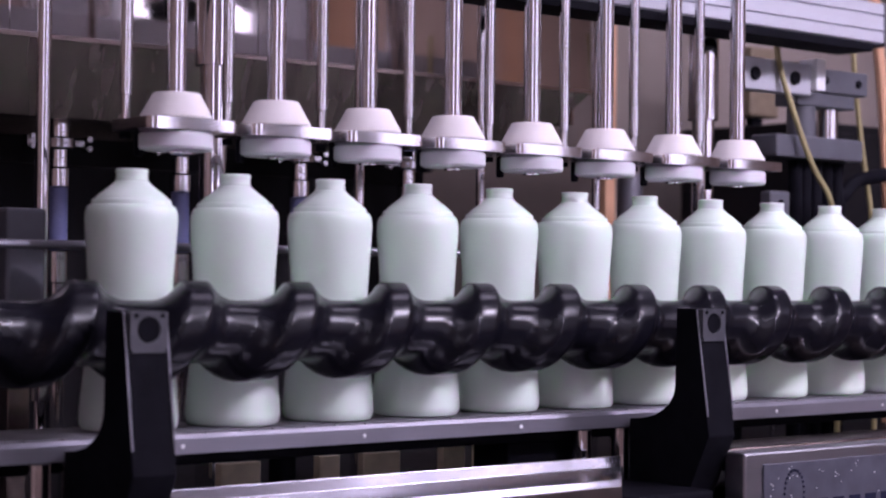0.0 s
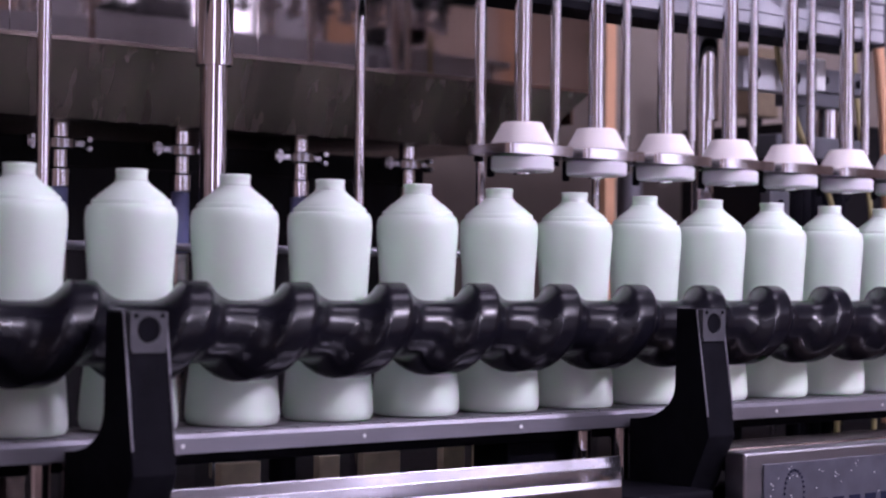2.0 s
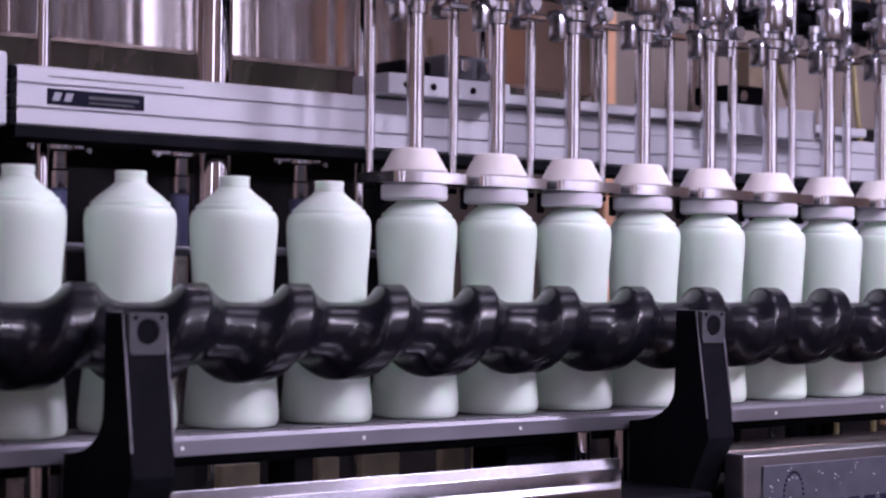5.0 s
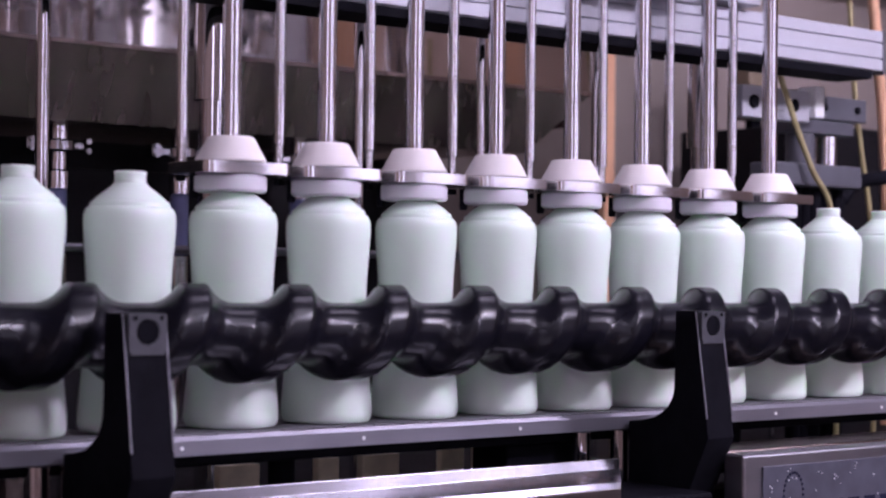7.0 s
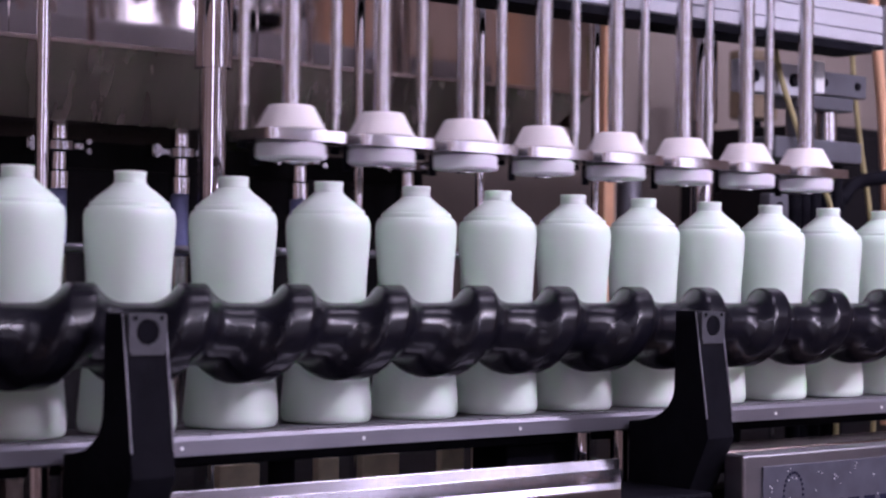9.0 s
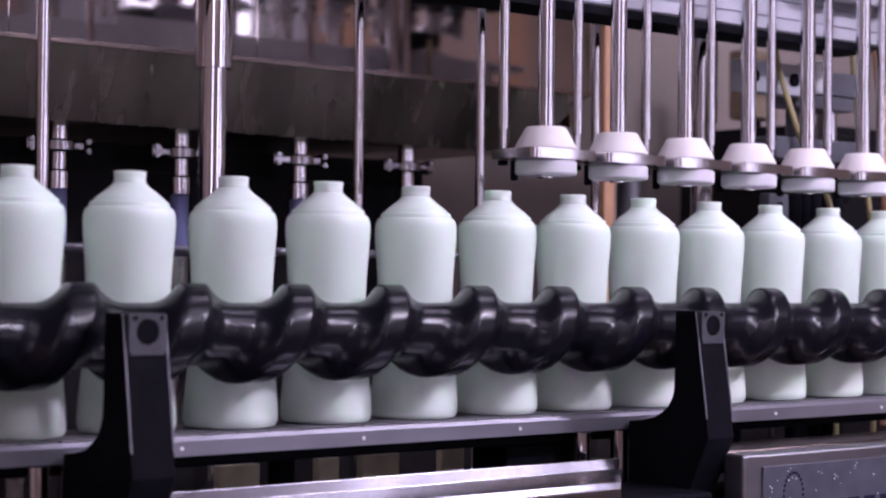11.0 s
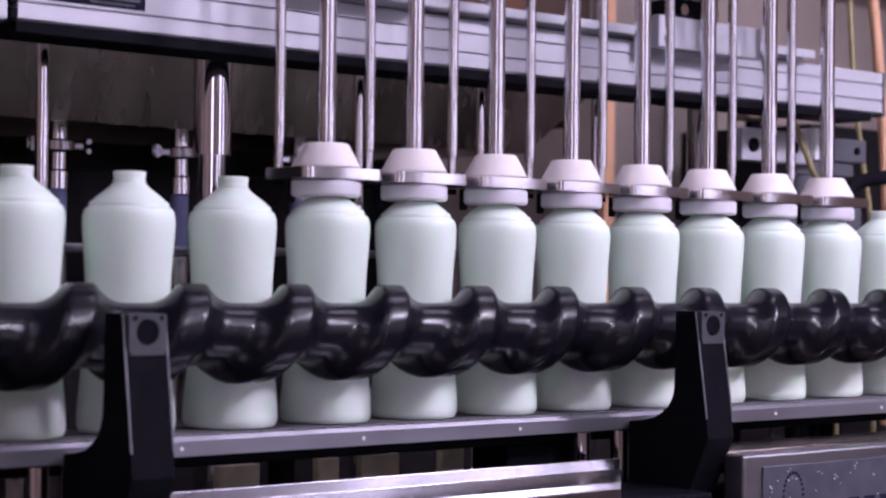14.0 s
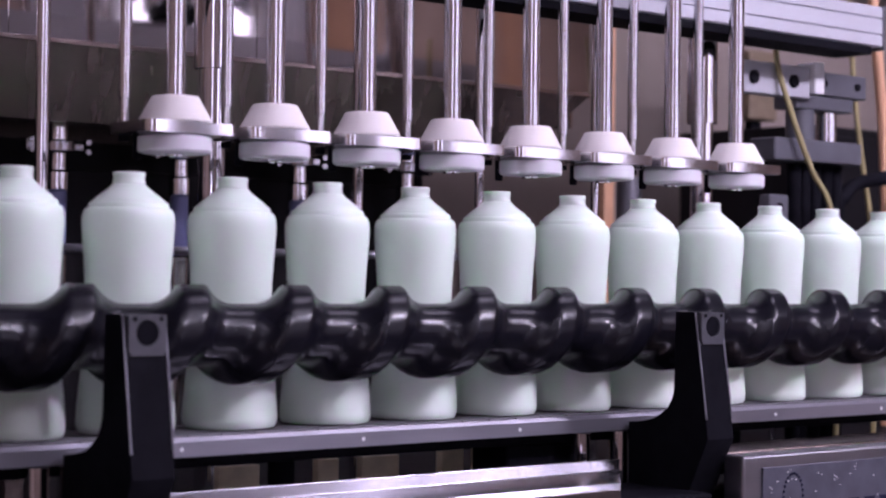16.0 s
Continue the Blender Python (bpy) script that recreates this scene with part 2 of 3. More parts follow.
# ---- conveyor ----
def conveyor():
    c = thing("conveyor", (0, 0, FLOOR_Z), "long flat-top bottle conveyor with steel side rails", "conveyor")
    up = -FLOOR_Z
    bm = bmesh.new()
    prism(bm, [(-0.058, up - 0.0205), (-0.0525, up - 0.0205), (-0.0525, up - 0.002), (-0.0555, up - 0.002), (-0.058, up - 0.006)], -3.9, 5.8)
    part("front_rail", bm, M_RAIL, c, "worn lilac-grey wear strip")
    bm = bmesh.new()
    prism(bm, [(0.0525, up - 0.021), (0.058, up - 0.021), (0.058, up - 0.002), (0.0525, up - 0.002)], -3.9, 5.8)
    part("back_rail", bm, M_RAIL, c)
    part("underframe", boxm(-3.9, 5.8, -0.03, 0.045, up - 0.034, up - 0.0125, 0.002), M_BLACK, c)
    for x in (-1.9, -0.118, -0.085, 0.560, 0.621, 1.30, 1.36, 2.4, 3.5):
        part("post", rod(bmesh.new(), x, -0.045, up - 0.085, up - 0.0215, 0.0115), M_CHROME, c, "short chrome standoff", True)
    for x in (0.20, 0.9, 1.8):
        part("post", rod(bmesh.new(), x, 0.03, 0.006, up - 0.034, 0.014), M_BLACK, c, "", True)
    for k in range(14):
        # screw glints are put in as white colour
        part("rail_screw", bary(bmesh.new(), -0.62 + 0.215 * k, -0.0588, -0.0579, up - 0.013, 0.0022, 10), M_GLINT, c, "small screw head with its glint put in as white", True)
    part("drive_block", boxm(0.470, 0.575, -0.02, 0.04, up - 0.0945, up - 0.0345, 0.003), M_BLACK, c, "black drive block under the belt")
    for x in (-2.4, 3.6):
        part("leg", boxm(x - 0.03, x + 0.03, -0.04, 0.04, 0.0, up - 0.034), M_STEEL, c)
    return c


conveyor()


def conveyor_chain():
    """Hinged flat-top plates under the bottles, travelling with them."""
    c = thing("conveyor_chain", (0, 0, 0), "dark grey flat-top chain under the bottles", "conveyor chain")
    step, first = 0.0381, None
    for k in range(199):
        x = -1.85 + k * step
        if first is None:
            first = part("chain_plate", box(bmesh.new(), 0.0008, step - 0.0008, -0.0515, 0.0515, -0.0118, 0.0, 0), M_BELT, c)
            ob = first
        else:
            ob = new("chain_plate", first.data)
            ob.parent = c
        ob.location = (x, 0, 0)
    return c


CHAIN = conveyor_chain()


TRAY_END = 0.575


def machine_bed():
    b = thing("machine_bed", (0, 0, FLOOR_Z), "stainless machine bed below the conveyor", "machine bed")
    up = -FLOOR_Z
    # polished drip tray with a raised back lip
    bm = bmesh.new()
    prism(bm, [(-0.235, up - 0.060), (-0.228, up - 0.054), (-0.10, up - 0.060), (-0.098, up - 0.048), (-0.093, up - 0.048),
               (-0.092, up - 0.075), (-0.235, up - 0.075)], -0.049, TRAY_END, 0.0008)
    for v in bm.verts:          # askew end stands in for the bracket's dark reflection on the tray
        if v.co.x > 0.4:
            v.co.x += (v.co.y + 0.093) * 1.0
    part("drip_tray", bm, M_TRAY, b, "polished stainless drip tray")
    bm = bmesh.new()
    prism(bm, [(-0.09, up - 0.095), (0.6, up - 0.095), (0.6, up - 0.11), (-0.09, up - 0.11)], -2.2, 3.4)
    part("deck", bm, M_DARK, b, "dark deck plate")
    part("front_panel", boxm(0.661, 2.6, -0.2, -0.17, up - 0.32, up - 0.042, 0.003), M_PANEL, b, "brushed stainless front panel")
    part("top_ledge", boxm(0.661, 2.6, -0.168, -0.092, up - 0.052, up - 0.040, 0.002), M_DULL, b, "polished ledge behind the panel")
    part("skirt", boxm(-0.049, 0.35, -0.22, -0.18, 0.1, up - 0.08, 0.002), M_DULL, b)
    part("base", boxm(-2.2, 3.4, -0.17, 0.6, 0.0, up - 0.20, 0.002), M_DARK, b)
    return b


machine_bed()


def nameplate():
    x0, z1, y = 0.691, -0.056, -0.2
    p = thing("nameplate", (x0, y, z1), "etched grey metal nameplate with dark logo", "nameplate")
    part("plate", boxm(0, 0.42, -0.0025, -0.0002, -0.15, 0, 0.0008), M_NAMEPLATE, p)
    bm = bmesh.new()
    for k in range(26):          # ring of dots
        a = 2 * math.pi * k / 26
        bary(bm, 0.052 + 0.017 * math.cos(a), -0.0036, -0.0026, -0.035 + 0.026 * math.sin(a), 0.0017, 8)
    part("logo_ring", bm, M_NAVY, p, "dark dotted oval emblem")
    bm = bmesh.new()
    rnd = random.Random(4)
    for k in range(34):
        x = rnd.choice((0.02, 0.05, 0.10, 0.13, 0.16, 0.2)) + rnd.uniform(-0.01, 0.01)
        bary(bm, x, -0.0036, -0.0026, -rnd.uniform(0.004, 0.05), rnd.uniform(0.0005, 0.0011), 6)
    # white colour stands in for the sparkle of the beads
    tagged(part("stud", bm, M_GLINT, p, "small beads with glints put in as white"), kind="stuff")
    for k in range(5):
        x = 0.092 + 0.03 * k
        bm = bmesh.new()
        box(bm, x, x + 0.020, -0.0034, -0.0026, -0.070, -0.044, 0)
        part("logo_bar", bm, M_NAVY, p, "dark blue block of the logo")


nameplate()


def tan_blocks():
    first = None
    for x, w, z in ((0.2045, 0.052, -0.053), (0.323, 0.029, -0.052), (0.397, 0.054, -0.052), (0.505, 0.034, -0.050), (0.558, 0.032, -0.049)):
        bm = bmesh.new()
        box(bm, -w / 2, w / 2, -0.006, 0.006, 0, 0.0945 + z, 0.0015)
        ob = tagged(link("spacer_block", bm, M_TAN), "tan plastic spacer block under the conveyor", "block", "spacer blocks")
        ob.location = (x, 0.12, -0.0945)


tan_blocks()


# ---- the timing screw ----
SCREW_Y, SCREW_Z, SCREW_R, SCREW_CORE = -0.072, 0.0955, 0.048, 0.0295


def screw_radius(s):
    """Radius of the screw by place within one lead, s from 0 to 1, pocket in the middle."""
    d = max(abs((s - 0.5) * PITCH) - 0.012, 0.0)
    rb = 0.034
    deep = SCREW_CORE + rb - math.sqrt(rb * rb - d * d) if d < 0.0335 else 1.0
    k = 0.010
    h = max(k - abs(deep - SCREW_R), 0.0) / k
    return min(deep, SCREW_R) - h * h * k * 0.25


def timing_screw():
    s = thing("timing_screw", (0, SCREW_Y, SCREW_Z), "glossy black polymer timing screw with deep pockets", "timing screw")
    x0, x1, per, seg = -5.5 * PITCH, 14.5 * PITCH, 26, 72
    n = int(round((x1 - x0) / PITCH * per))
    verts, faces = [], []
    for i in range(n + 1):
        x = x0 + (x1 - x0) * i / n
        for k in range(seg):
            f = 2 * math.pi * k / seg
            # crest over the top at x = PITCH / 4, advancing with the turn to the back
            r = screw_radius((x / PITCH - 0.225 - f / (2 * math.pi)) % 1.0)
            verts.append((x, r * math.sin(f), r * math.cos(f)))
    for i in range(n):
        for k in range(seg):
            j = (k + 1) % seg
            faces.append((i * seg + k, i * seg + j, (i + 1) * seg + j, (i + 1) * seg + k))
    faces.append(tuple(range(seg)))
    faces.append(tuple(range(n * seg, n * seg + seg)))
    me = bpy.data.meshes.new("screw_body")
    me.from_pydata(verts, [], faces)
    me.materials.append(M_SCREW)
    me.shade_smooth()
    me.set_sharp_from_angle(angle=radians(60))
    ob = new("screw_body", me)
    ob.parent = s
    part("shaft", barx(bmesh.new(), x0 - 0.12, x1 + 0.12, 0, 0, 0.012), M_CHROME, s, "steel drive shaft", True)
    return s


SCREW = timing_screw()


def screw_bracket(x):
    b = thing("screw_bracket", (x, 0, -0.0), "black anodised bracket arm beside the timing screw", "bracket", "screw brackets")
    w = 0.0217
    # side outline: upright with a raked front, swelling into a foot that runs back under the conveyor
    out = [(-0.162, 0.1175), (-0.133, 0.1175), (-0.133, 0.028), (-0.130, 0.018), (-0.123, 0.008), (-0.113, 0.0005), (-0.101, -0.0055), (-0.084, -0.0095),
           (-0.0615, -0.0105), (-0.0605, -0.2), (-0.105, -0.2), (-0.149, -0.097), (-0.183, -0.023)]
    part("arm", prism(bmesh.new(), out, -w, w, 0.0012), M_BLACK, b)
    part("foot", boxm(-0.155, -w - 0.0005, -0.192, -0.0605, -0.2, -0.080, 0.004), M_BLACK, b)
    # pale strips along both edges of the raked face
    for q in (-w, w - 0.0016):
        bm = bmesh.new()
        prism(bm, [(-0.1632, 0.1165), (-0.1618, 0.1165), (-0.1797, -0.001), (-0.1811, -0.001)], q, q + 0.0016)
        part("edge_strip", bm, M_STRIP, b, "pale grey edge strip")
    # bearing block with its through hole
    bm = bmesh.new()
    seg, hz, r = 28, 0.1015, 0.0115
    y1, y0 = -0.1700, -0.1630
    outer, inner, outer2, inner2 = [], [], [], []
    for k in range(seg):
        a = 2 * math.pi * k / seg
        c, s = math.cos(a), math.sin(a)
        m = 1 / max(abs(c) / 0.0185, abs(s) / (0.0155 if s > 0 else 0.020))
        for lst, rad, y in ((outer, m, y1), (inner, r, y1), (outer2, m, y0), (inner2, r, y0)):
            lst.append(bm.verts.new((rad * c, y, hz + rad * s)))
    for k in range(seg):
        j = (k + 1) % seg
        bm.faces.new((outer[k], outer[j], inner[j], inner[k]))
        bm.faces.new((inner[k], inner[j], inner2[j], inner2[k]))
        bm.faces.new((outer[k], outer[j], outer2[j], outer2[k]))
    part("bearing_plate", bm, M_EDGE, b, "grey plate with a round hole")
    # black disc plugs the hole and stands for the shade inside it
    part("bore_shade", bary(bmesh.new(), 0, -0.1695, -0.1664, hz, 0.0114, 24), M_BLACK, b)
    for sx in (-0.013, 0.013):
        part("screw_head", bary(bmesh.new(), sx, -0.1712, -0.1701, 0.1135, 0.0022, 10), M_BLACK, b)
    return b


def brackets():
    screw_bracket(0.6425)
    screw_bracket(-0.079)


brackets()


# ---- bottles ----
BODY = [(0.040, 0.0005), (0.0445, 0.0015), (0.0468, 0.005), (0.0476, 0.011), (0.0468, 0.025), (0.0450, 0.045), (0.0432, 0.062), (0.0412, 0.085),
        (0.0402, 0.108), (0.0402, 0.128), (0.0410, 0.148), (0.0424, 0.170), (0.0438, 0.188), (0.0444, 0.199), (0.0443, 0.2045), (0.0438, 0.2085),
        (0.0428, 0.2118), (0.0414, 0.2142), (0.0404, 0.2150), (0.0387, 0.2153), (0.0385, 0.2164), (0.0383, 0.2186), (0.0374, 0.2204), (0.0364, 0.2210),
        (0.0347, 0.2212), (0.0344, 0.2222), (0.0334, 0.2235), (0.0298, 0.2266), (0.0248, 0.2304), (0.0202, 0.2340), (0.0176, 0.2364), (0.0162, 0.2381), (0.0140, 0.2386)]
NECK = [(0.0159, 0.2387), (0.0153, 0.2400), (0.0150, 0.2450), (0.0154, 0.2460), (0.0155, 0.2490), (0.0146, 0.2500), (0.0118, 0.2500), (0.0116, 0.2392)]


def bottles():
    made = []
    for i in range(29):
        if not made:
            ob = thing("bottle", (0, 0, 0), "open pale mint-white plastic bottle on the conveyor", "bottle", "bottles on the conveyor")
            part("body", lathe(bmesh.new(), BODY, 56), M_BOTTLE, ob, "", True)
            part("neck", lathe(bmesh.new(), NECK, 36), M_BOTTLE, ob, "open plain neck", True)
        else:
            ob = copy_thing(made[0], Matrix.Translation((i * PITCH, 0, 0)))
        made.append(ob)
    return made


BOTTLES = bottles()


# ---- filling heads ----
HEADS = 8


def centring_heads():
    """Row of plates with cones that settle on the necks; the origin lies in the first plate's middle."""
    row = thing("centring_head_row", (0, 0, 0.294), "row of steel plates with white cones over the bottles", "filling head")
    for k in range(HEADS):
        x = k * PITCH
        bm = bmesh.new()
        # plate outline with clipped corners, drawn out in z
        arc = [math.radians(15 * q) for q in range(7)]
        o = [(-0.0510, 0.036)] + [(-0.0410 - 0.010 * math.cos(f), -0.026 - 0.010 * math.sin(f)) for f in arc] \
            + [(0.0430 + 0.006 * math.sin(f), -0.030 - 0.006 * math.cos(f)) for f in arc] + [(0.049, 0.036)]
        lo = [bm.verts.new((x + a, b, -0.0058)) for a, b in o]
        hi = [bm.verts.new((x + a, b, 0.0058)) for a, b in o]
        bm.faces.new(lo), bm.faces.new(hi)
        for i in range(len(o)):
            j = (i + 1) % len(o)
            bm.faces.new((lo[i], lo[j], hi[j], hi[i]))
        bmesh.ops.recalc_face_normals(bm, faces=list(bm.faces))
        rim = [e for e in bm.edges if abs(e.verts[0].co.z - e.verts[1].co.z) < 1e-6]
        bmesh.ops.bevel(bm, geom=rim, offset=0.0008, segments=2, affect="EDGES")
        p = part("plate", bm, M_PLATE, row, "satin steel plate", True)
        bm = lathe(bmesh.new(), [(0.0355, 0.0067), (0.0360, 0.0085), (0.0235, 0.0315), (0.0220, 0.0325), (0.0115, 0.0325)], 36, (x, 0, 0))
        part("cone", bm, M_CAP, p, "white plastic cone", True)
        bm = lathe(bmesh.new(), [(0.0105, -0.0067), (0.0345, -0.0067), (0.0365, -0.0085), (0.0365, -0.021), (0.0345, -0.0235), (0.018, -0.0235)], 36, (x, 0, 0))
        part("ring", bm, M_RING, p, "translucent white ring", True)
        bm = bmesh.new()
        lathe(bm, [(0.0035, -0.030), (0.0045, -0.0285), (0.0045, -0.0067)], 10, (x - 0.030, 0.020, 0))
        lathe(bm, [(0.006, -0.0125), (0.006, -0.0067)], 6, (x - 0.0405, 0.0285, 0))
        part("bolt", bm, M_BLACK, p, "small bolts underneath")
        rod_line = [(0.0046, 0.0060), (0.0046, 0.030), (0.0062, 0.0305), (0.0062, 0.72)]
        part("guide_rod", lathe(bmesh.new(), rod_line, 18, (x - 0.0400, 0.0285, 0)), M_CHROME, row, "thin chrome guide rod with a stepped end", True)
    part("head_beam", boxm(-0.08, 7 * PITCH + 0.08, 0.005, 0.055, 0.68, 0.72), M_ALU, row)
    return row


CENTRING = centring_heads()


def nozzle_carriage():
    """Filling tubes, valves and the sliding carriage; the origin lies at the beam's underside above the first tube."""
    c = thing("nozzle_carriage", (0, 0, 0.503), "sliding carriage of chrome filling tubes and valves", "nozzle carriage")
    rnd = random.Random(7)
    for k in range(HEADS):
        x = k * PITCH
        t = part("filling_tube", rod(bmesh.new(), x, 0, -0.236, 0.150, 0.0098, 24), M_CHROME, c, "polished filling tube", True)
        v = part("valve", lathe(bmesh.new(), [(0.0102, 0.138), (0.0125, 0.140), (0.0125, 0.152), (0.0170, 0.154), (0.0170, 0.163), (0.0125, 0.166), (0.0125, 0.172),
                                              (0.0195, 0.175), (0.0203, 0.177), (0.0203, 0.213), (0.0195, 0.215), (0.0105, 0.218), (0.0105, 0.223), (0.0120, 0.224), (0.0120, 0.229), (0.0105, 0.230), (0.0105, 0.235), (0.0165, 0.237),
                                              (0.0165, 0.262), (0.010, 0.266), (0.010, 0.4598)], 28, (x, 0, 0)), M_VALVE, c, "satin steel valve body", True)
        bm = bmesh.new()
        box(bm, x - 0.026, x + 0.020, 0.000, 0.014, 0.154, 0.166, 0.003)
        bary(bm, x - 0.022, -0.018, 0.016, 0.160, 0.0055, 12)
        box(bm, x - 0.034, x - 0.024, -0.014, 0.006, 0.128, 0.158, 0.002)
        part("clamp", bm, M_FITTING, v, "shiny pipe clamp", True)
        bm = bmesh.new()
        tube(bm, [(x + 0.012, 0.0, 0.195), (x + 0.034, 0.004, 0.194), (x + 0.046, 0.012, 0.178), (x + 0.046, 0.016, 0.150)], 0.0075, 12)
        lathe(bm, [(0.010, 0.140), (0.011, 0.142), (0.011, 0.152), (0.009, 0.154)], 6, (x + 0.046, 0.016, 0))
        part("elbow", bm, M_FITTING, v, "chrome elbow", True)
        bm = bmesh.new()
        box(bm, x - 0.045, x - 0.022, 0.030, 0.060, 0.180, 0.225, 0.004)
        box(bm, x + 0.010, x + 0.030, 0.030, 0.060, 0.190, 0.235, 0.004)
        box(bm, x - 0.0225, x + 0.0105, 0.036, 0.060, 0.200, 0.215, 0.002)
        part("valve_block", bm, M_BLACK, v, "black valve block")
        bm = bmesh.new()
        part("side_clamp", lathe(bmesh.new(), [(0.009, -0.010), (0.0095, -0.009), (0.0095, 0.009), (0.009, 0.010)], 6, (x + 0.054, 0.004, 0.168), "y"), M_FITTING, v, "shiny round clamp", True)
        part("side_clamp", box(bmesh.new(), x + 0.040, x + 0.068, -0.010, 0.006, 0.148, 0.156, 0.002), M_CHROME, v)
        part("feed_stub", lathe(bmesh.new(), [(0.010, 0.180), (0.010, 0.222), (0.0075, 0.226), (0.0075, 0.4598)], 18, (x + 0.050, 0.016, 0)), M_FITTING, v, "vertical feed stub", True)
        for q in range(5):
            bm = bmesh.new()
            a, b = x + rnd.uniform(-0.045, 0.045), 0.145 + rnd.uniform(0, 0.085)
            lathe(bm, [(0.003, -0.016), (0.0055, -0.014), (0.0055, -0.004), (0.008, -0.003), (0.008, 0.006), (0.004, 0.008)], 8, (a, 0.014 - 0.005 * q, b), rnd.choice("xyz"))
            part("fitting", bm, M_FITTING, v, "small chrome fitting", True)
    part("carriage_plate", boxm(0.030, 0.215, 0.085, 0.155, 0.0615, 0.0855, 0.002), M_ALU, c, "pale aluminium carriage block")
    for x in (0.055, 0.095, 0.155, 0.195):
        part("screw_head", bary(bmesh.new(), x, 0.0825, 0.0849, 0.073, 0.004, 12), M_BLACK, c)
    part("tie_bar", boxm(0.216, 7 * PITCH + 0.1, 0.10, 0.15, 0.064, 0.076, 0.002), M_ALU, c, "long aluminium tie bar")
    part("carriage_motor", boxm(0.06, 0.105, 0.10, 0.15, 0.086, 0.104, 0.004), M_BLACK, c, "black carriage housing")
    part("carriage_motor", boxm(0.125, 0.215, 0.10, 0.15, 0.086, 0.116, 0.004), M_GREY, c, "grey bearing housing")
    part("carriage_plate", boxm(5 * PITCH, 5 * PITCH + 0.2, 0.085, 0.0995, 0.05, 0.092, 0.002), M_ALU, c)
    part("carriage_motor", boxm(5 * PITCH + 0.03, 5 * PITCH + 0.12, 0.09, 0.16, 0.0925, 0.118, 0.004), M_BLACK, c)
    for x in (0.145, 0.185, 5 * PITCH + 0.05, 5 * PITCH + 0.11):
        part("screw_head", bary(bmesh.new(), x, 0.086, 0.0899 if x > 0.3 else 0.0998, 0.103, 0.0075, 16), M_CHROME, c, "", True)
    part("valve_rail", boxm(-0.03, 7 * PITCH + 0.1, 0.061, 0.082, 0.19, 0.252, 0.003), M_BLACK, c, "dark rail that carries the valves")
    part("top_rail", boxm(-0.1, 7 * PITCH + 0.1, 0.02, 0.10, 0.46, 0.52, 0.003), M_ALU, c)
    return c


CARRIAGE = nozzle_carriage()


